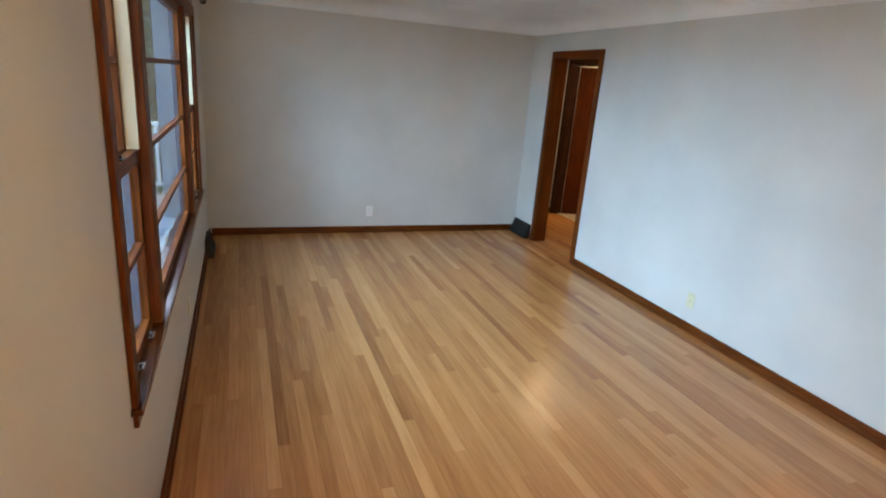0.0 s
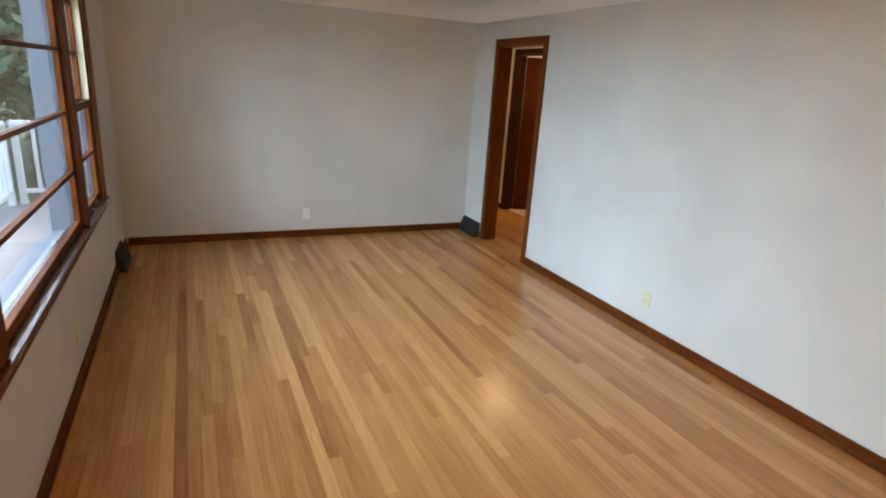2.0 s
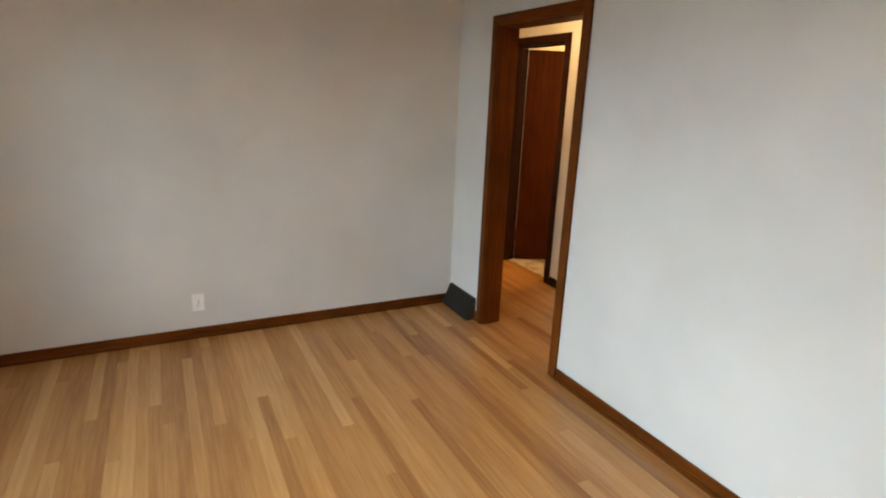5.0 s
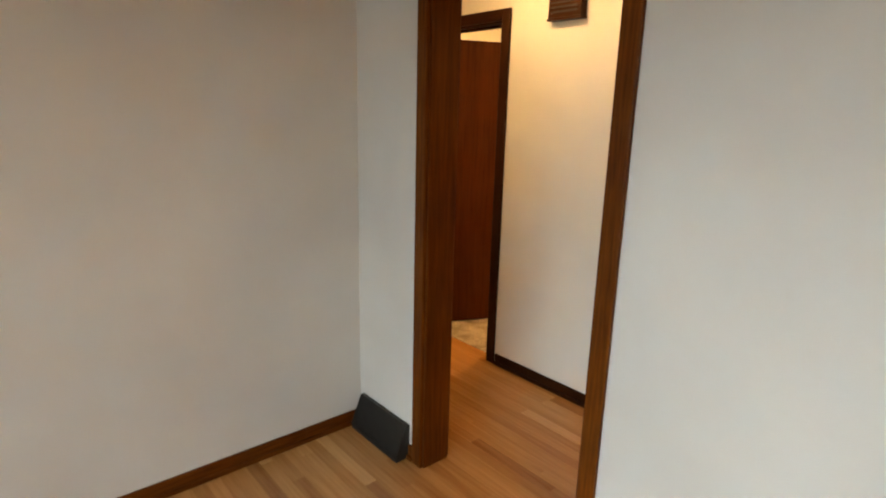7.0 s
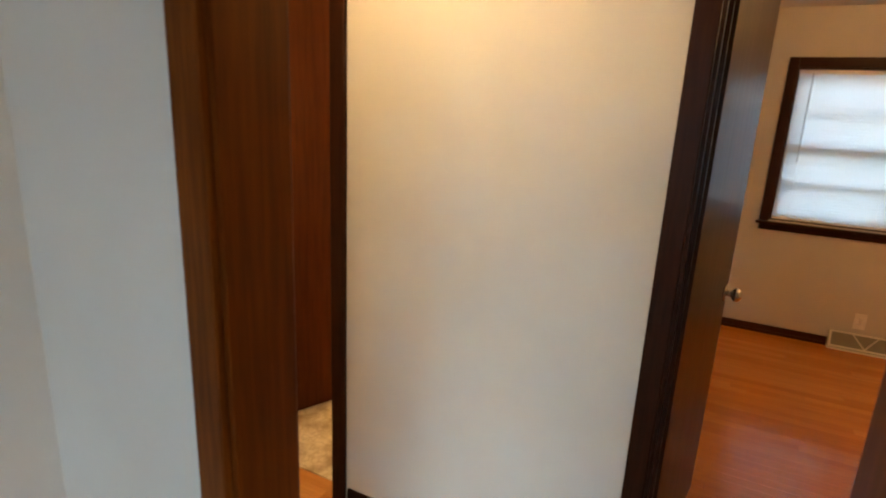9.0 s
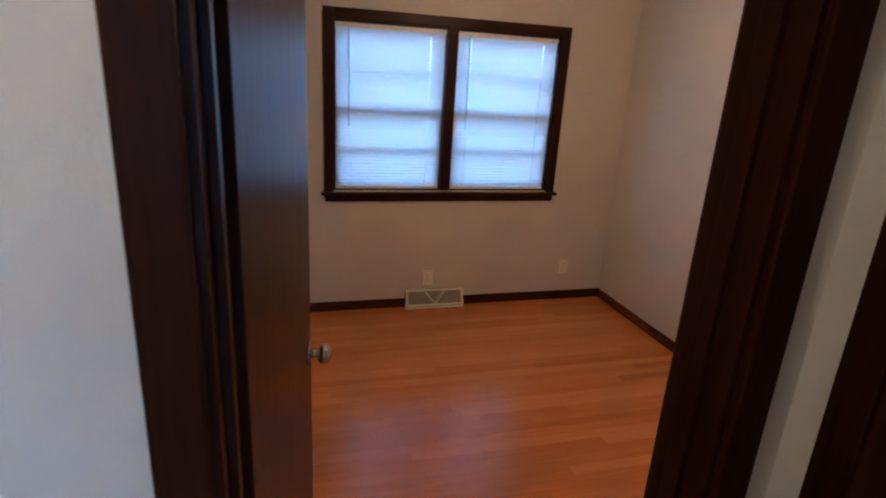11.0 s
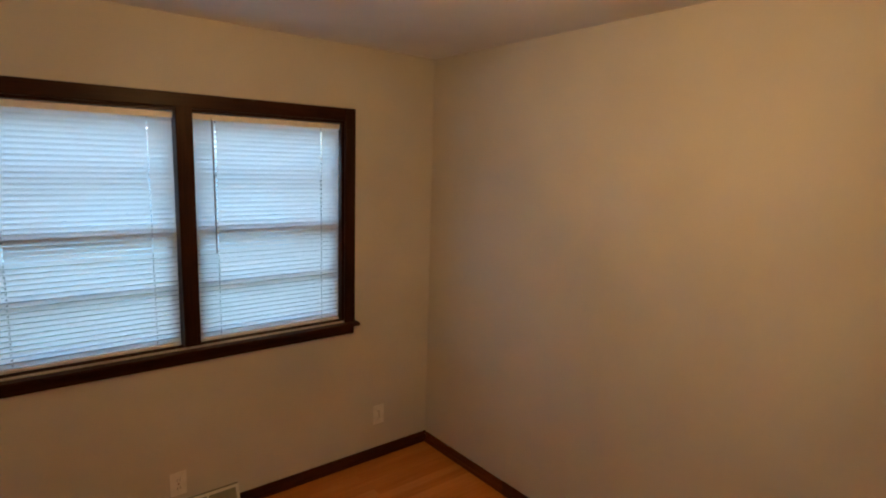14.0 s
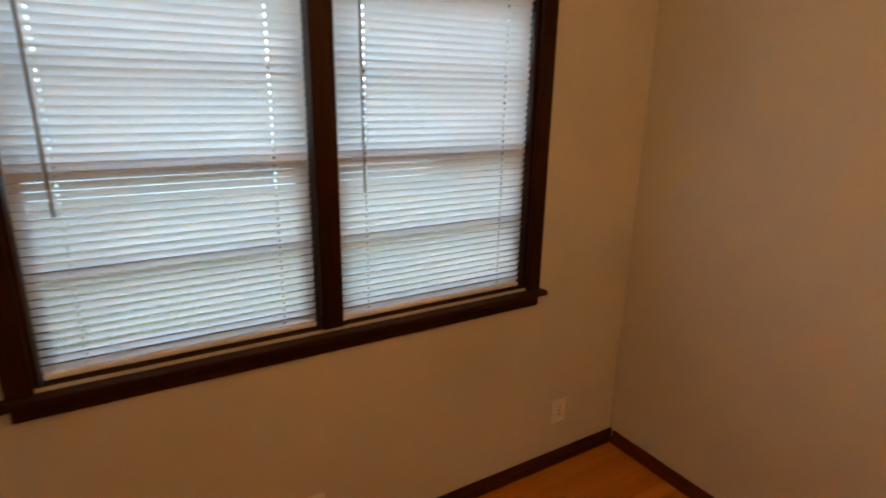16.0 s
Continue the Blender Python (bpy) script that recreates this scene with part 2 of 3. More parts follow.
# ---- the shell ----
T = 0.12
TL = 0.132
H = 2.40
HB = 2.33
XW, XH, XB = -3.50, 1.025, 4.15          # living room window wall, hall wall, bedroom window wall
YS = -7.4
BN, BS = -0.925, -3.57                   # bedroom north and south walls
D0, D1 = -1.316, -0.500                  # cased opening from living room to hall
P0, P1 = -1.785, -1.045                  # bedroom doorway
Q0, Q1 = 0.099, 0.829                      # bathroom doorway
W0, W1, WZ0, WZ1 = -4.25, -1.04, 0.66, 2.03
V0, V1, VZ0, VZ1 = -2.995, -1.431, 0.872, 1.950
HN, HS = 1.6, -1.90
QT = 2.052                               # head of the bathroom doorway

structure(boxes("wall_west", [
    (XW - 0.13, XW, YS, W0, 0, H + 0.1), (XW - 0.13, XW, W1, 0.0, 0, H + 0.1),
    (XW - 0.13, XW, W0, W1, 0, WZ0), (XW - 0.13, XW, W0, W1, WZ1, H + 0.1)], GREIGE), "greige painted plaster window wall of the living room", "wall")
structure(box("wall_north", XW - 0.13, 0, 0.0, T, 0, H + 0.1, GREIGE), "greige painted plaster end wall of the living room", "wall")
structure(boxes("wall_east", [
    (0, T / 2, YS, D0, 0, H + 0.1), (0, T / 2, D1, T, 0, H + 0.1), (0, T / 2, D0, D1, 2.03, H + 0.1)], GREIGE),
    "pale greige painted wall with a cased doorway", "wall")
structure(boxes("wall_hall_west", [
    (T / 2, TL, HS, D0, 0, H + 0.1), (T / 2, TL, D1, HN, 0, H + 0.1), (T / 2, TL, D0, D1, 2.03, H + 0.1)], CREAM),
    "cream painted hall side of the living room wall", "wall")
structure(box("wall_south", XW - 0.13, 0, YS - T, YS, 0, H + 0.1, GREIGE), "greige painted wall behind the living room", "wall")
structure(boxes("wall_hall", [
    (XH, XH + T / 2, HS, P0, 0, H + 0.1), (XH, XH + T / 2, P1, Q0, 0, H + 0.1), (XH, XH + T / 2, Q1, HN, 0, H + 0.1),
    (XH, XH + T / 2, P0, P1, 2.03, H + 0.1), (XH, XH + T / 2, Q0, Q1, QT, H + 0.1)], CREAM), "cream painted hall wall between two doorways", "wall")
structure(boxes("wall_bedroom_west", [
    (XH + T / 2, XH + T, BS, P0, 0, H + 0.1), (XH + T / 2, XH + T, P1, BN, 0, H + 0.1), (XH + T / 2, XH + T, P0, P1, 2.03, H + 0.1)], GREIGE),
    "greige painted bedroom wall with the doorway", "wall")
structure(box("wall_hall_north", TL, XH, HN, HN + T, 0, H + 0.1, CREAM), "cream painted end wall of the hall", "wall")
structure(box("wall_hall_south", TL, XH, HS - T, HS, 0, H + 0.1, CREAM), "cream painted end wall of the hall", "wall")
structure(boxes("wall_bedroom_north", [(XH + T, XB, BN, BN + T, 0, H + 0.1)], GREIGE), "greige painted bedroom wall behind the open door", "wall")
structure(box("wall_bedroom_south", XH + T, XB, BS - T, BS, 0, H + 0.1, GREIGE), "plain pale greige painted bedroom wall", "wall")
structure(boxes("wall_bedroom_east", [
    (XB, XB + 0.15, BS - T, V0, 0, H + 0.1), (XB, XB + 0.15, V1, BN + T, 0, H + 0.1),
    (XB, XB + 0.15, V0, V1, 0, VZ0), (XB, XB + 0.15, V0, V1, VZ1, H + 0.1)], GREIGE), "greige painted bedroom window wall", "wall")
structure(boxes("wall_bath", [
    (XH + T, 3.0, BN + T + 0.002, BN + T + 0.06, 0, H + 0.1), (XH + T, 3.0, 2.0, 2.1, 0, H + 0.1), (3.0, 3.1, BN + T, 2.1, 0, H + 0.1),
    (XH + T / 2, XH + T, BN + T, Q0, 0, H + 0.1), (XH + T / 2, XH + T, Q1, 2.1, 0, H + 0.1), (XH + T / 2, XH + T, Q0, Q1, QT, H + 0.1)], CREAM),
    "cream painted walls of the lit bathroom", "wall")


def cove(name, x0, x1, y0, y1, top, r, material):
    """Flat ceiling with a quarter-round cove down to the walls."""
    bm = bmesh.new()
    rings = []
    for i in range(9):
        a = radians(90) * i / 8
        d, z = r * (1 - math.cos(a)), top - r + r * math.sin(a)
        rings.append([bm.verts.new(c) for c in ((x0 + d, y0 + d, z), (x1 - d, y0 + d, z), (x1 - d, y1 - d, z), (x0 + d, y1 - d, z))])
    for lo, hi in zip(rings, rings[1:]):
        for k in range(4):
            f = bm.faces.new((lo[k], hi[k], hi[(k + 1) % 4], lo[(k + 1) % 4]))
            f.smooth = True
    bm.faces.new(rings[-1])
    bmesh.ops.recalc_face_normals(bm, faces=bm.faces)
    bx(bm, x0, x1, y0, y1, top + 0.01, top + 0.12)
    return part(name, bm, material)


structure(cove("ceiling", XW, 0, YS, 0, H, 0.14, WHITE), "white painted ceiling with a rounded cove", "ceiling")
structure(box("ceiling_hall", TL, XH, HS, HN, H, H + 0.1, WHITE), "white painted hall ceiling", "ceiling")
structure(box("ceiling_bedroom", XH + T, XB, BS, BN, HB, HB + 0.2, WHITE), "white painted bedroom ceiling", "ceiling")
structure(box("ceiling_bath", XH + T, 3.0, BN + T, 2.0, H, H + 0.1, WHITE), "white painted bathroom ceiling", "ceiling")
structure(boxes("roof", [(XW - 0.13, XB + 0.15, YS - T, 2.2, H + 0.12, H + 0.2)], WHITE), "plain roof deck over the rooms", "roof")
structure(box("floor_bath", XH + 0.07, 3.0, BN + T, 2.0, -0.05, 0.004, TILE), "beige mottled bathroom floor", "floor")


# ---- trim ----
def baseboard(name, runs, label, material=TRIM_Y, height=0.072):
    """Low stained board with a rounded top and a shoe; runs: axis, wall face, side, from, to."""
    bm = bmesh.new()
    for axis, face, side, a, b in runs:
        for depth, top in ((0.012, height), (0.022, 0.022)):
            lo, hi = sorted((face, face + side * depth))
            d = (lo, hi, a, b, 0.0, top) if axis == "y" else (a, b, lo, hi, 0.0, top)
            bx(bm, *d, bevel=0.004)
    return structure(part(name, bm, material), label, "baseboard")


baseboard("baseboard", [("y", XW, 1, YS, 0), ("y", 0, -1, YS, D0 - 0.062), ("y", 0, -1, D1 + 0.055, -0.412)], "low reddish-brown stained wooden baseboard")
baseboard("baseboard_north", [("x", 0, -1, XW + 0.024, -0.024)], "low reddish-brown stained wooden baseboard", TRIM_X)
baseboard("baseboard_hall", [("y", XH, -1, P1 + 0.062, Q0 - 0.062), ("y", XH, -1, Q1 + 0.062, HN), ("y", TL, 1, D1 + 0.062, HN)], "stained wooden baseboard in the hall, coloured darker for its backlit side", DARK_Y)
baseboard("baseboard_bedroom", [("y", XB, -1, BS, -2.393), ("y", XB, -1, -1.953, BN)], "dark stained wooden bedroom baseboard", BASE_Y, 0.064)
baseboard("baseboard_bedroom_side", [("x", BS, 1, XH + T, 3.44), ("x", BN, -1, XH + T, XB - 0.024)], "dark stained wooden bedroom baseboard", BASE_X, 0.064)

# same baseboard towards the corner; light falling on it is put in as lighter wood
baseboard("baseboard_bedroom_lit", [("x", BS, 1, 3.441, XB - 0.024)], "bedroom baseboard length near the window corner, lamplight put in as lighter colour", TRIM_X, 0.062)


def casing(name, wall_lo, wall_hi, y0, y1, top, material, rail, label, stop=True, jamb=None):
    """Door frame through a wall: jambs, head, stops, and casings on both faces."""
    ob = structure(thing(name, (wall_lo + wall_hi) / 2, (y0 + y1) / 2, 0, label, "door frame"), label, "door frame")
    inv = Matrix.Translation(-ob.location)
    made = []
    w, p = 0.062, 0.018
    made.append(box("jamb", wall_lo - 0.002, wall_hi + 0.002, y0 - 0.0, y0 + 0.018, 0, top, jamb or material, ob, bevel=0.002))
    made.append(box("jamb", wall_lo - 0.002, wall_hi + 0.002, y1 - 0.018, y1, 0, top, jamb or material, ob, bevel=0.002))
    made.append(box("head", wall_lo - 0.002, wall_hi + 0.002, y0 + 0.018, y1 - 0.018, top - 0.018, top, rail, ob, bevel=0.002))
    for lo, hi in ((wall_lo - p, wall_lo - 0.001), (wall_hi + 0.001, wall_hi + p)):
        made.append(box("casing_board", lo, hi, y0 - w + 0.008, y0 + 0.008, 0, top + w - 0.008, material, ob, bevel=0.005))
        made.append(box("casing_board", lo, hi, y1 - 0.008, y1 + w - 0.008, 0, top + w - 0.008, material, ob, bevel=0.005))
        made.append(box("casing_head", lo, hi, y0 + 0.0085, y1 - 0.0085, top - 0.008, top + w - 0.008, rail, ob, bevel=0.005))
    if stop:
        mid = (wall_lo + wall_hi) / 2
        for a, b in ((y0 + 0.018, y0 + 0.03), (y1 - 0.03, y1 - 0.018)):
            made.append(box("door_stop", mid - 0.018, mid + 0.018, a, b, 0, top - 0.018, material, ob, bevel=0.002))
        made.append(box("door_stop", mid - 0.018, mid + 0.018, y0 + 0.03, y1 - 0.03, top - 0.03, top - 0.018, rail, ob, bevel=0.002))
    for o in made:
        o.data.transform(inv)
    return ob


casing("door_frame_living", 0, TL, D0, D1, 2.03, TRIM, TRIM_Y, "reddish-brown stained wooden casing of an open doorway", stop=False, jamb=JAMB)
casing("door_frame_bedroom", XH, XH + T, P0, P1, 2.03, DARK, DARK_Y, "dark stained wooden bedroom door frame, backlit shade in its colour")
casing("door_frame_bath", XH, XH + T, Q0, Q1, QT, DARK, DARK_Y, "dark stained wooden bathroom door frame, backlit shade in its colour")


def door_leaf(name, width, label, m, veneer=DOORWOOD, height=2.0):
    """Flush slab hung at its edge: local x runs from the hinge to the latch, y is its thickness."""
    ob = tagged(new(name), label, "door", kind="structure")
    box("slab", 0.0, width, -0.0175, 0.0175, 0.012, height, veneer, ob, "veneered flush slab", bevel=0.002)
    for z in (0.25, 1.72):
        bm = bmesh.new()
        tube(bm, (-0.004, 0.02, z - 0.05), (-0.004, 0.02, z + 0.05), 0.007)
        bx(bm, -0.002, 0.03, 0.0172, 0.0195, z - 0.045, z + 0.045)
        part("hinge", bm, STEEL, ob, "dull metal butt hinge")
    for s in (-1, 1):
        bm = bmesh.new()
        tube(bm, (width - 0.065, s * 0.0176, 0.93), (width - 0.065, s * 0.023, 0.93), 0.032, 20)
        tube(bm, (width - 0.065, s * 0.022, 0.93), (width - 0.065, s * 0.045, 0.93), 0.011, 16)
        bmesh.ops.create_uvsphere(bm, u_segments=18, v_segments=12, radius=0.027, matrix=Matrix.Translation((width - 0.065, s * 0.06, 0.93)) @ Matrix.Diagonal((1, 0.75, 1, 1)))
        part("door_knob", bm, STEEL, ob, "satin nickel round knob", smooth=True)
    ob.matrix_world = m
    return ob


door_leaf("door_bedroom", 0.70, "dark brown flush wooden bedroom door standing open", pose(XH + T + 0.022, P1 - 0.022, 0, 0, 0, -9), DOORDARK)
door_leaf("door_bath", 0.69, "dark reddish-brown flush wooden bathroom door standing open", pose(XH + T + 0.010, Q1 - 0.026, 0, 0, 0, -24), height=2.018)


def closed_door():
    """A shut door with its casing in the south end of the hall."""
    ob = structure(new("door_hall_end"), "dark brown wooden door shut at the hall end", "door")
    y = HS
    box("slab", 0.24, 0.90, y + 0.001, y + 0.012, 0.01, 2.03, DOORDARK, ob)
    box("casing_board", 0.19, 0.239, y + 0.001, y + 0.02, 0, 2.09, DARK, ob, bevel=0.004)
    box("casing_board", 0.901, 0.96, y + 0.001, y + 0.02, 0, 2.09, DARK, ob, bevel=0.004)
    box("casing_head", 0.2395, 0.9005, y + 0.001, y + 0.02, 2.031, 2.09, DARK, ob, bevel=0.004)
    bm = bmesh.new()
    tube(bm, (0.31, y + 0.012, 0.93), (0.31, y + 0.05, 0.93), 0.011)
    bmesh.ops.create_uvsphere(bm, u_segments=16, v_segments=10, radius=0.026, matrix=Matrix.Translation((0.31, y + 0.06, 0.93)))
    part("door_knob", bm, STEEL, ob, smooth=True)


closed_door()


# ---- living room window ----
def sash(parent, x, y0, y1, z0, z1, bars, material, rail, stile=0.04):
    """Sash of two stiles and rails with horizontal glazing bars, and its panes."""
    box("stile", x - 0.017, x + 0.017, y0, y0 + stile, z0, z1, material, parent, bevel=0.003)
    box("stile", x - 0.017, x + 0.017, y1 - stile, y1, z0, z1, material, parent, bevel=0.003)
    zs = [z0 + 0.024] + [z0 + (z1 - z0) * (k + 1) / (bars + 1) for k in range(bars)] + [z1 - 0.024]
    for k, z in enumerate(zs):
        h = 0.024 if k in (0, len(zs) - 1) else 0.011
        box("rail" if h > 0.02 else "glazing_bar", x - 0.0165, x + 0.0165, y0 + stile, y1 - stile, z - h, z + h, rail, parent, bevel=0.003)
    for a, b in zip(zs, zs[1:]):
        g = box("pane", x - 0.002, x + 0.002, y0 + stile - 0.006, y1 - stile + 0.006, a + 0.006, b - 0.006, GLASS, parent)
        g.visible_shadow = False


def living_window():
    ob = structure(new("window_1"), "three-part living room window in reddish-brown stained wood", "window")
    M = [(-3.70, -3.60), (-1.90, -1.80)]
    for lo, hi in M:
        box("mullion", XW - 0.05, XW + 0.016, lo, hi, WZ0 + 0.02, WZ1 - 0.02, TRIM, ob, bevel=0.004)
    for y in (W0, W1 - 0.02):
        box("jamb", XW - 0.05, XW - 0.001, y, y + 0.02, WZ0 + 0.02, WZ1 - 0.02, TRIM, ob)
    box("head", XW - 0.10, XW - 0.001, W0, W1, WZ1 - 0.02, WZ1, TRIM_Y, ob)
    box("casing_board", XW + 0.001, XW + 0.018, W0 - 0.06, W0 + 0.006, WZ0 + 0.012, WZ1 + 0.06, TRIM, ob, bevel=0.004)
    box("casing_board", XW + 0.001, XW + 0.018, W1 - 0.006, W1 + 0.06, WZ0 + 0.012, WZ1 + 0.06, TRIM, ob, bevel=0.004)
    box("casing_head", XW + 0.001, XW + 0.018, W0 + 0.0065, W1 - 0.0065, WZ1 - 0.006, WZ1 + 0.06, TRIM_Y, ob, bevel=0.004)
    box("window_sill", XW - 0.10, XW + 0.034, W0 - 0.07, W1 + 0.075, WZ0 - 0.008, WZ0 + 0.012, SILL, ob, "dark glossy stained stool", bevel=0.005)
    box("apron", XW + 0.001, XW + 0.016, W0 - 0.05, W1 + 0.05, WZ0 - 0.06, WZ0 - 0.009, TRIM_Y, ob, bevel=0.004)
    for y0, y1 in ((W0 + 0.02, M[0][0]), (M[1][1], W1 - 0.02)):
        mid = 1.345
        low = part("lower_sash", bmesh.new(), TRIM, ob)
        sash(low, XW - 0.035, y0 + 0.004, y1 - 0.004, WZ0 + 0.014, mid + 0.02, 1, TRIM, TRIM_Y)
        up = part("upper_sash", bmesh.new(), TRIM, ob)
        sash(up, XW - 0.072, y0 + 0.004, y1 - 0.004, mid - 0.02, WZ1 - 0.022, 1, TRIM, TRIM_Y)
        for s, y in ((1, y0), (-1, y1)):
            lo, hi = sorted((y, y + s * 0.022))
            box("track", XW - 0.054, XW - 0.012, lo, hi, mid + 0.022, WZ1 - 0.022, CREAMWOOD, ob, "bare cream wooden sash track", bevel=0.002)
        bm = bmesh.new()
        c = (y0 + y1) / 2
        bx(bm, XW - 0.05, XW - 0.02, c - 0.03, c + 0.03, mid + 0.0205, mid + 0.026, 0.001)
        tube(bm, (XW - 0.036, c, mid + 0.026), (XW - 0.036, c, mid + 0.036), 0.010)
        tube(bm, (XW - 0.036, c - 0.028, mid + 0.034), (XW - 0.036, c + 0.012, mid + 0.034), 0.004)
        part("sash_lock", bm, BLACKMETAL, ob, "dark metal sash lock")
        for dy in (-0.12, 0.12):
            bm = bmesh.new()
            tube(bm, (XW - 0.018, c + dy - 0.02, WZ0 + 0.036), (XW + 0.004, c + dy - 0.02, WZ0 + 0.036), 0.004)
            tube(bm, (XW - 0.018, c + dy + 0.02, WZ0 + 0.036), (XW + 0.004, c + dy + 0.02, WZ0 + 0.036), 0.004)
            tube(bm, (XW + 0.003, c + dy - 0.024, WZ0 + 0.036), (XW + 0.003, c + dy + 0.024, WZ0 + 0.036), 0.005)
            part("sash_lift", bm, STEEL, ob, "small metal lift handle")
    pic = part("picture_sash", bmesh.new(), TRIM, ob)
    sash(pic, XW - 0.03, M[0][1] + 0.004, M[1][0] - 0.004, WZ0 + 0.014, WZ1 - 0.022, 3, TRIM, TRIM_Y, 0.045)
    for lo, hi in ((W0 + 0.0, W0 + 0.03), (M[0][0], M[0][1]), (M[1][0], M[1][1]), (W1 - 0.03, W1)):
        box("outer_post", XW - 0.17, XW - 0.0505, lo, hi, WZ0 + 0.0, WZ1 - 0.0, REVEAL, ob, "grey painted outside frame")
    box("outer_sill", XW - 0.20, XW - 0.131, W0 - 0.04, W1 + 0.04, WZ0 - 0.04, WZ0 - 0.002, REVEAL, ob, "grey painted outside sill", bevel=0.004)
    return ob


living_window()

rod = thing("curtain_rod", XW + 0.08, (W0 + W1) / 2, 2.15, "black metal curtain rod with round finials over the window", "curtain rod")
bm = bmesh.new()
tube(bm, (0, W0 - 0.18 - rod.location.y, 0), (0, W1 + 0.18 - rod.location.y, 0), 0.009, 14)
part("rod", bm, BLACKMETAL, rod, smooth=True)
for y in (W0 - 0.18, W1 + 0.18):
    bm = bmesh.new()
    d = y - rod.location.y
    s = 1 if d > 0 else -1
    bmesh.ops.create_uvsphere(bm, u_segments=16, v_segments=10, radius=0.024, matrix=Matrix.Translation((0, d + s * 0.02, 0)))
    tube(bm, (0, d - s * 0.02, 0), (0, d + s * 0.004, 0), 0.014)
    part("finial", bm, BLACKMETAL, rod, smooth=True)
    bm = bmesh.new()
    tube(bm, (-0.08, d - s * 0.14, -0.0), (0, d - s * 0.14, -0.0), 0.006)
    bx(bm, -0.08, -0.074, d - s * 0.14 - 0.015, d - s * 0.14 + 0.015, -0.04, 0.03, 0.002)
    part("bracket", bm, BLACKMETAL, rod)


# ---- bedroom window with blinds ----
def bedroom_window():
    ob = structure(new("window_2"), "double bedroom window framed in dark stained wood, backlit shade in its colour", "window")
    c = -2.208
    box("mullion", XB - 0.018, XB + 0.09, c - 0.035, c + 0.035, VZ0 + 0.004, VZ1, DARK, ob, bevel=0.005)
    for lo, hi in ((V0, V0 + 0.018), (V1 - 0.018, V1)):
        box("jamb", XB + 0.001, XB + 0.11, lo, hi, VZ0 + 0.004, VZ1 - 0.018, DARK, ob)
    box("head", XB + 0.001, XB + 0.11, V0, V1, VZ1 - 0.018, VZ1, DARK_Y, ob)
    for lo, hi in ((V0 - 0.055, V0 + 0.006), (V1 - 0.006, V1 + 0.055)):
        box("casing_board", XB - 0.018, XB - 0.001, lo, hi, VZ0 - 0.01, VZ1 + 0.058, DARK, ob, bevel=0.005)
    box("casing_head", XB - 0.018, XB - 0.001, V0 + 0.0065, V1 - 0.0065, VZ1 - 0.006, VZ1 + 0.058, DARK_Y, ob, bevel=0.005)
    box("window_sill", XB - 0.045, XB + 0.11, V0 - 0.075, V1 + 0.075, VZ0 - 0.03, VZ0 - 0.011, DARK_Y, ob, "dark glossy stool, backlit shade in its colour", bevel=0.005)
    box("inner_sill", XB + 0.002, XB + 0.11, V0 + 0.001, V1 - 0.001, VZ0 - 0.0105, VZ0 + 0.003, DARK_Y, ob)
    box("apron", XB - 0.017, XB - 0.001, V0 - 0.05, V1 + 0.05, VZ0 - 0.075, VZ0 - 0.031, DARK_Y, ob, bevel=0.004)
    for y0, y1 in ((V0 + 0.018, c - 0.035), (c + 0.035, V1 - 0.018)):
        mid = (VZ0 + VZ1) / 2 - 0.01
        low = part("lower_sash", bmesh.new(), DARK, ob)
        sash(low, XB + 0.075, y0 + 0.003, y1 - 0.003, VZ0 + 0.005, mid + 0.022, 1, DARK, DARK_Y, 0.03)
        up = part("upper_sash", bmesh.new(), DARK, ob)
        sash(up, XB + 0.112, y0 + 0.003, y1 - 0.003, mid - 0.022, VZ1 - 0.02, 1, DARK, DARK_Y, 0.03)
    return ob, c


BW, BC = bedroom_window()


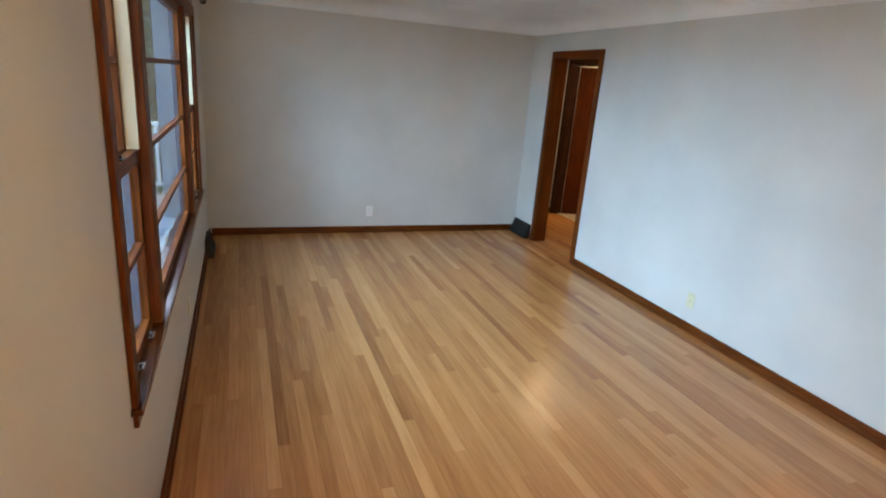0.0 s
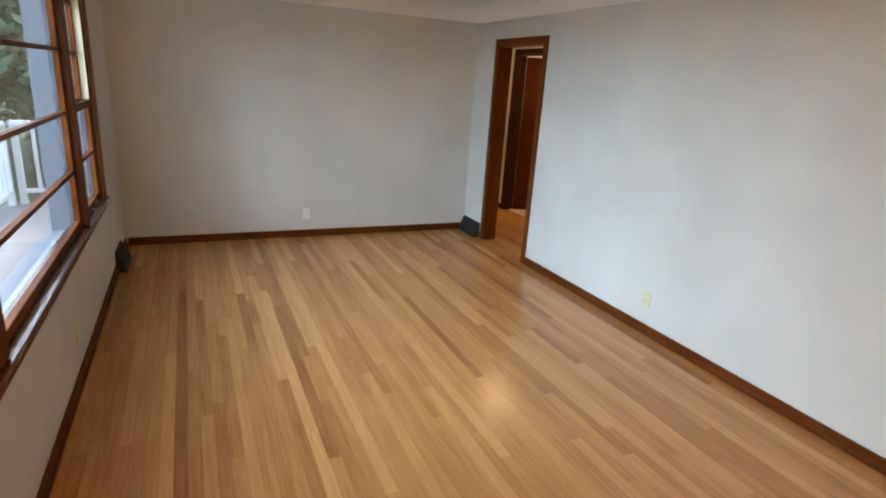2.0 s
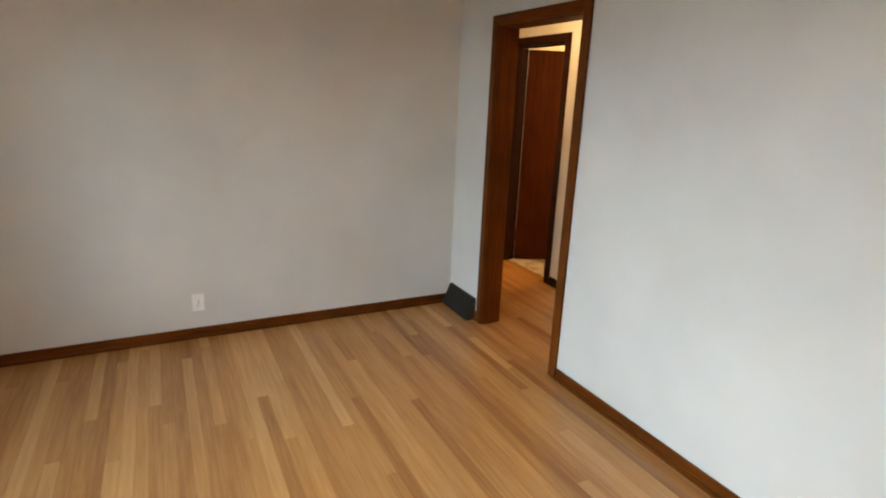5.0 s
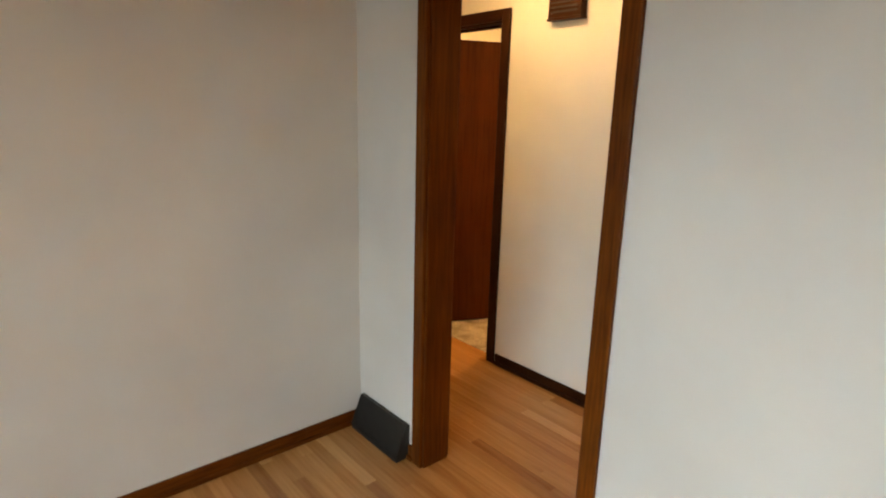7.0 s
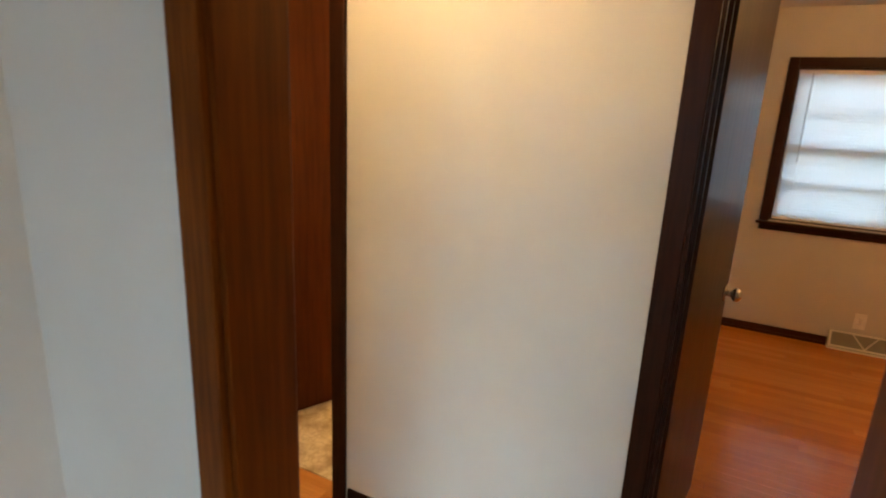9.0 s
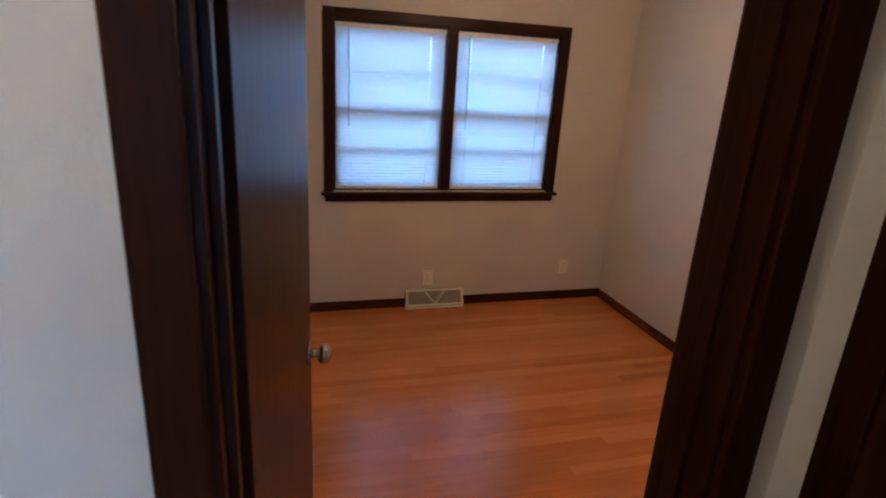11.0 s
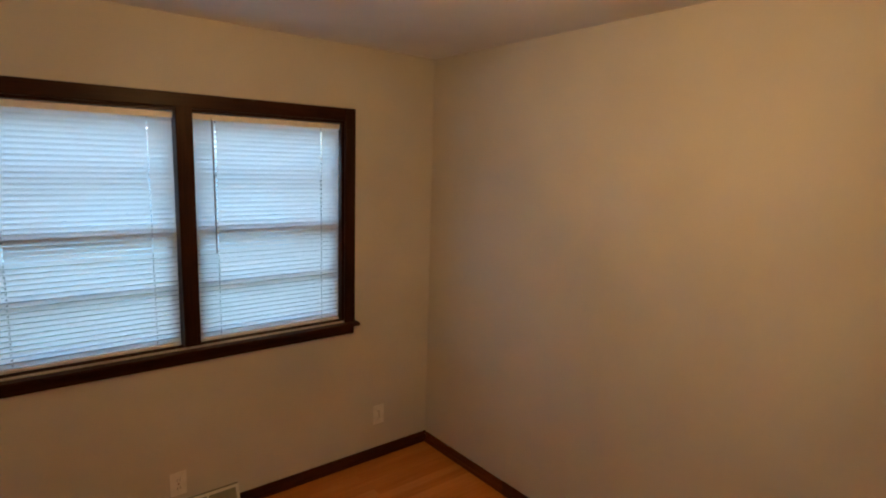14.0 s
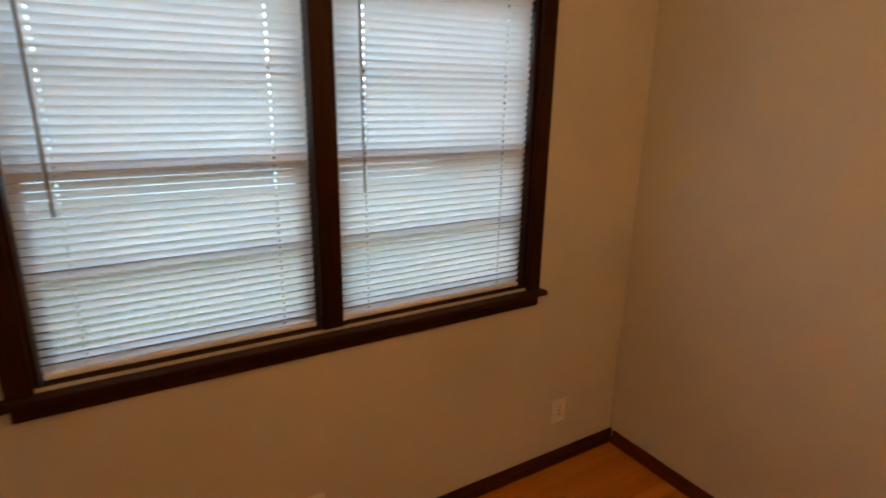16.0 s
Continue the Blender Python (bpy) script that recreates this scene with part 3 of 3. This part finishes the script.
def blind(y0, y1):
    """Mini blind with closed curved slats, head rail, bottom rail, ladder cords and a tilt wand."""
    top, bottom = VZ1 - 0.022, VZ0 + 0.008
    ob = thing("mini_blind", XB + 0.03, (y0 + y1) / 2, bottom, "closed white vinyl mini blind hanging in the bedroom window", "blind", "blinds in the bedroom window")
    oy, oz = (y0 + y1) / 2, bottom
    box("head_rail", -0.013, 0.013, y0 - oy, y1 - oy, top - oz - 0.028, top - oz, PLASTIC, ob, "cream enamelled head rail", bevel=0.002)
    box("bottom_rail", -0.011, 0.011, y0 - oy + 0.004, y1 - oy - 0.004, 0, 0.014, PLASTIC, ob, "cream bottom rail", bevel=0.003)
    bm = bmesh.new()
    a = radians(62)
    rows = []
    for k in range(4):
        u = (k / 3 - 0.5) * 0.026
        bow = 0.0022 * (1 - (2 * k / 3 - 1) ** 2)
        rows.append((u * math.cos(a) - bow * math.sin(a), -u * math.sin(a) + bow * 0.4))
    h0, h1 = y0 + (y1 - y0) * 0.14 - oy, y0 + (y1 - y0) * 0.86 - oy
    ys = (y0 - oy + 0.003, h0 - 0.0028, h0 + 0.0028, h1 - 0.0028, h1 + 0.0028, y1 - oy - 0.003)
    vs = [[bm.verts.new((x, y, z)) for y in ys] for x, z in rows]
    for i, (p, q) in enumerate(zip(vs, vs[1:])):
        for j in range(5):
            if i == 1 and j in (1, 3):
                continue
            f = bm.faces.new((p[j], p[j + 1], q[j + 1], q[j]))
            f.smooth = True
    me = mesh_of("slat", bm, SLAT, True)
    n = int((top - oz - 0.045) / 0.0215)
    for k in range(n):
        s = new("slat", me)
        s.parent = ob
        s.location = (random.uniform(-0.0006, 0.0006), 0, 0.026 + k * (top - oz - 0.058) / (n - 1))
        s.rotation_euler = (random.uniform(-0.0008, 0.0008), random.uniform(-0.008, 0.008), 0)
    for f in (0.14, 0.86):
        bm = bmesh.new()
        y = y0 + (y1 - y0) * f - oy
        tube(bm, (-0.0125, y, 0.01), (-0.0125, y, top - oz - 0.02), 0.0008, 6)
        tube(bm, (0.0125, y, 0.01), (0.0125, y, top - oz - 0.02), 0.0008, 6)
        part("ladder_cord", bm, PLASTIC, ob)
    bm = bmesh.new()
    y = y1 - (y1 - y0) * 0.115 - oy
    tube(bm, (-0.022, y, top - oz - 0.03), (-0.026, y - 0.004, top - oz - 0.63), 0.004, 6)
    tube(bm, (-0.012, y, top - oz - 0.02), (-0.022, y, top - oz - 0.034), 0.002, 6)
    part("tilt_wand", bm, WAND, ob, "clear plastic tilt wand")


blind(V0 + 0.021, BC - 0.038)
blind(BC + 0.038, V1 - 0.021)


# ---- outlets, registers, small fixtures ----
def outlet(m, material, label, group, blank=False):
    """Duplex outlet; local x is out of the wall, y across, z up."""
    ob = tagged(new("wall_outlet"), label, "outlet", group)
    box("cover_plate", 0.0, 0.006, -0.036, 0.036, -0.058, 0.058, material, ob, bevel=0.0025)
    for z in () if blank else (-0.02, 0.02):
        r = box("receptacle", 0.006, 0.0085, -0.016, 0.016, z - 0.014, z + 0.014, material, ob, bevel=0.001)
        for y in (-0.006, 0.006):
            box("slot", 0.0084, 0.0092, y - 0.0012, y + 0.0012, z - 0.004, z + 0.006, SLOT, r)
    bm = bmesh.new()
    tube(bm, (0.0055, 0, 0), (0.0078, 0, 0), 0.0035, 10)
    part("screw", bm, STEEL, ob)
    ob.matrix_world = m
    return ob


outlet(pose(-1.838, 0, 0.245, 0, 0, -90), PLASTIC, "white duplex outlet on the greige end wall", "living room outlets")
outlet(pose(0, -2.943, 0.245, 0, 0, 180), IVORY, "ivory blank cover plate low on the pale wall", "living room outlets", True)
outlet(pose(XW, -2.49, 0.245, 0, 0, 0), IVORY, "ivory blank cover plate under the living room window", "living room outlets", True)
outlet(pose(XB, -2.121, 0.218, 0, 0, 180), PLASTIC, "white outlet above the floor register", "bedroom outlets")
outlet(pose(XB, -3.219, 0.266, 0, 0, 180), PLASTIC, "white outlet near the bedroom corner", "bedroom outlets")


def register(m, length, height, lean, frame_mat, face_mat, label, chevron, group=""):
    """Baseboard register with a leaning face; local x is out of the wall, y along it."""
    ob = tagged(new("floor_register"), label, "register", group)
    bm = bmesh.new()
    h = length / 2
    pts = [(0.001, 0.0), (lean, 0.0), (lean, 0.018), (0.014, height), (0.001, height)]
    rings = [[bm.verts.new((x, y, z)) for x, z in pts] for y in (-h, h)]
    bm.faces.new(rings[0])
    bm.faces.new(rings[1][::-1])
    for k in range(5):
        bm.faces.new((rings[0][k], rings[1][k], rings[1][(k + 1) % 5], rings[0][(k + 1) % 5]))
    bmesh.ops.recalc_face_normals(bm, faces=bm.faces)
    part("body", bm, face_mat, ob)
    slope = Vector((0.014 - lean, 0, height - 0.018))
    ln = slope.length
    turn = Matrix.Translation((lean, 0, 0.018)) @ Matrix.Rotation(math.atan2(slope.x, slope.z), 4, "Y")

    def on_face(name, y0, y1, z0, z1, proud, material, skew=0.0):
        b = bmesh.new()
        bx(b, 0.0005, proud, y0, y1, z0, z1, 0.001)
        if skew:
            for v in b.verts:
                v.co.y += skew * (v.co.z - z0) / (z1 - z0)
        bmesh.ops.transform(b, matrix=turn, verts=b.verts)
        part(name, b, material, ob)

    e = 0.014
    on_face("frame_bar", -h, h, 0, e, 0.006, frame_mat)
    on_face("frame_bar", -h, h, ln - e, ln, 0.006, frame_mat)
    on_face("frame_bar", -h, -h + e, e, ln - e, 0.006, frame_mat)
    on_face("frame_bar", h - e, h, e, ln - e, 0.006, frame_mat)
    n = int((ln - 2 * e) / 0.009)
    for k in range(n):
        z = e + (k + 0.5) * (ln - 2 * e) / n
        on_face("louvre", -h + e, h - e, z - 0.0015, z + 0.0015, 0.003, face_mat)
    if chevron:
        on_face("chevron_bar", -0.0045, 0.0045, e, ln - e, 0.005, frame_mat, -0.075)
        on_face("chevron_bar", -0.0045, 0.0045, e, ln - e, 0.0052, frame_mat, 0.075)
        box("foot", 0.001, lean + 0.006, -h - 0.004, h + 0.004, 0.0005, 0.012, frame_mat, ob, bevel=0.002)
    ob.matrix_world = m
    return ob


register(pose(XB, -2.173, 0, 0, 0, 180), 0.435, 0.130, 0.064, VENTWHITE, VENTMESH, "cream enamelled metal floor register with a chevron face", True)
register(pose(0, -0.222, 0, 0, 0, 180), 0.375, 0.165, 0.075, IRON, IRON, "dark bronze metal register beside the doorway", False, "living room registers")
register(pose(XW, -0.62, 0, 0, 0, 0), 0.36, 0.165, 0.075, IRON, IRON, "dark bronze metal register under the window wall", False, "living room registers")

chime = thing("door_chime", XH, -0.345, 2.0, "small dark brown door chime box on the cream hall wall", "door chime")
box("case", -0.05, -0.001, -0.10, 0.10, 0.012, 0.115, DARK_Y, chime, bevel=0.006)
box("base_rail", -0.054, -0.001, -0.104, 0.104, 0.0, 0.0115, DARK_Y, chime, bevel=0.003)
for k in range(3):
    box("grille_bar", -0.054, -0.0502, -0.08, 0.08, 0.035 + k * 0.022, 0.043 + k * 0.022, IRON, chime, bevel=0.001)


def ceiling_lamp(x, y, z, shade):
    ob = thing("ceiling_light", x, y, z, "round flush ceiling light, lit warm", "ceiling light")
    bm = bmesh.new()
    tube(bm, (0, 0, -0.02), (0, 0, 0), 0.09, 32)
    part("canopy", bm, VENTWHITE, ob)
    bm = bmesh.new()
    tube(bm, (0, 0, -0.035), (0, 0, -0.02), 0.02, 16)
    bmesh.ops.create_uvsphere(bm, u_segments=20, v_segments=12, radius=0.035, matrix=Matrix.Translation((0, 0, -0.058)))
    part("bulb", bm, shade, ob, "glowing frosted bulb", smooth=True)
    return ob


ceiling_lamp(0.5, -0.32, H, SHADE)
ceiling_lamp(2.5, -2.4, HB, SHADE_DIM)


# ---- outside the living room window ----
structure(box("ground", -400, 400, -400, 400, -0.75, -0.6, LAWN), "green lawn reaching into the distance", "ground")
structure(box("porch_deck", -5.0, XW - 0.131, -7.0, 2.6, -0.599, -0.12, PAVE), "weathered grey porch deck", "porch")


def railing(m, length, label):
    """Railing along local y from its middle."""
    ob = tagged(new("porch_railing"), label, "railing", "porch railings")
    h = length / 2
    for z, t in ((0.98, 0.05), (0.16, 0.04)):
        box("rail", -0.04, 0.04, -h, h, z - t / 2, z + t / 2, PORCH, ob, bevel=0.006)
    n = int(length / 0.16)
    for k in range(1, n):
        y = -h + k * length / n
        box("baluster", -0.018, 0.018, y - 0.018, y + 0.018, 0.18, 0.955, PORCH, ob)
    for y in (-h, h):
        box("post", -0.035, 0.035, y - 0.035, y + 0.035, 0, 1.0, PORCH, ob, bevel=0.006)
    ob.matrix_world = m


railing(pose(-4.9, -0.3, -0.12), 5.4, "white painted wooden railing along the porch front")
railing(pose(-4.25, 2.5, -0.12, 0, 0, 90), 1.1, "white painted wooden railing across the porch end")


def tree(x, y, height, spread, seed):
    rng = random.Random(seed)
    ob = thing("tree", x, y, -0.6, "leafy green garden tree beyond the porch", "tree", "garden trees")
    bm = bmesh.new()
    tube(bm, (0, 0, 0), (0.1, 0.05, height * 0.55), 0.16, 10, 0.09)
    tips = []
    for k in range(9):
        a = k * 2.4 + rng.random()
        s = Vector((0.08, 0.04, height * (0.2 + 0.04 * k)))
        e = s + Vector((math.cos(a) * spread * rng.uniform(0.5, 0.9), math.sin(a) * spread * rng.uniform(0.5, 0.9), height * rng.uniform(0.12, 0.4)))
        tube(bm, s, e, 0.05, 7, 0.015)
        tips.append((s, e))
    part("trunk", bm, BARK, ob)
    verts, faces = [], []
    for k in range(5200):
        s, e = rng.choice(tips)
        c = s.lerp(e, rng.uniform(0.3, 1.1)) + Vector((rng.gauss(0, 0.42), rng.gauss(0, 0.42), rng.gauss(0, 0.42)))
        q = Euler((rng.uniform(-1, 1), rng.uniform(-1, 1), rng.uniform(0, 6.3))).to_matrix()
        r = rng.uniform(0.09, 0.19)
        i = len(verts)
        for u, v, w in ((-r, 0, 0), (0, -r * 0.45, 0.015), (r, 0, 0), (0, r * 0.45, 0.015)):
            verts.append(c + q @ Vector((u, v, w)))
        faces.append((i, i + 1, i + 2, i + 3))
    me = bpy.data.meshes.new("crown")
    me.from_pydata(verts, [], faces)
    me.materials.append(LEAF)
    cr = new("crown", me)
    cr.parent = ob


for k, (x, y, h, s) in enumerate([(-5.6, 7.5, 4.6, 1.9), (-7.2, 9.5, 5.6, 2.2), (-5.2, 11.5, 5.6, 2.2), (-8.6, 6.0, 5.6, 2.2), (-6.6, 14.5, 6.6, 2.8), (-4.2, 16.5, 7.0, 3.0), (-9.5, 13.0, 7.0, 2.8)]):
    tree(x, y, h, s, k)


# ---- oak strip floors ----
structure(boxes("subfloor", [(XW, T / 2, YS, 0.06, -0.06, -0.011), (T / 2, XH + T, HS - 0.1, HN, -0.06, -0.011), (XH + T, XB, BS, BN, -0.06, -0.011)], SUB), "dark underlay below the floor strips", "floor")


def plank_mesh(material):
    bm = bmesh.new()
    bx(bm, -0.5, 0.5, -0.5, 0.5, -0.010, 0.0)
    return mesh_of("plank", bm, material)


def strips(x0, x1, y0, y1, width, seed):
    rng = random.Random(seed)
    n = round((x1 - x0) / width)
    w = (x1 - x0) / n
    out = []
    for i in range(n):
        y = y0 - rng.uniform(0, 1.0)
        while y < y1 - 1e-6:
            ln = rng.choice((0.5, 0.9, 1.3, 1.7, 2.1, 2.6)) * rng.uniform(0.85, 1.15)
            a, b = max(y, y0), min(y + ln, y1)
            if y1 - b < 0.12:
                b, ln = y1, y1 - y
            if b - a > 0.03:
                out.append((x0 + (i + 0.5) * w, a, b, w, rng.uniform(-0.0004, 0.0)))
            y += ln
    return out


def lay(parent, pieces, me):
    for x, a, b, w, z in pieces:
        ob = new("plank", me)
        ob.parent = parent
        ob.location = (x, (a + b) / 2, z)
        ob.scale = (w - 0.0007, b - a - 0.0007, 1)


def lay_joined(parent, pieces, material):
    verts, faces = [], []
    for x, a, b, w, z in pieces:
        i, h = len(verts), w / 2 - 0.00035
        for zz in (z - 0.01, z):
            verts += [(x - h, a + 0.0004, zz), (x + h, a + 0.0004, zz), (x + h, b - 0.0004, zz), (x - h, b - 0.0004, zz)]
        faces += [(i + 4, i + 5, i + 6, i + 7), (i, i + 1, i + 5, i + 4), (i + 1, i + 2, i + 6, i + 5), (i + 2, i + 3, i + 7, i + 6), (i + 3, i, i + 4, i + 7)]
    me = bpy.data.meshes.new("plank_field")
    me.from_pydata(verts, [], faces)
    me.materials.append(material)
    ob = new("plank_field", me)
    ob.parent = parent
    ob["kind"] = "stuff"


STRIP = 0.057
living_floor = structure(new("floor"), "worn natural oak strip flooring of living room and hall", "floor")
pieces = strips(XW, XH + 0.07, YS, HN, STRIP, 5)
pieces = [(x, max(a, HS - 0.1 if x > 0.1 else a), min(b, 0.06 if x < 0.03 else b), w, z) for x, a, b, w, z in pieces]
pieces = [p for p in pieces if p[2] - p[1] > 0.03]
near = sorted(pieces, key=lambda p: abs((p[1] + p[2]) / 2 + 2.6) + (0 if p[0] > XW + 0.25 else 2))
lay(living_floor, near[:300], plank_mesh(FLOOR_ONE))
lay_joined(living_floor, near[300:], FLOOR_ALL)
bedroom_floor = structure(new("floor_bedroom"), "varnished oak strip flooring of the bedroom, warm light in its amber colour", "floor")
lay(bedroom_floor, strips(XH + 0.07, XB, BS, BN, STRIP, 9)[:300], plank_mesh(FLOOR_BED))
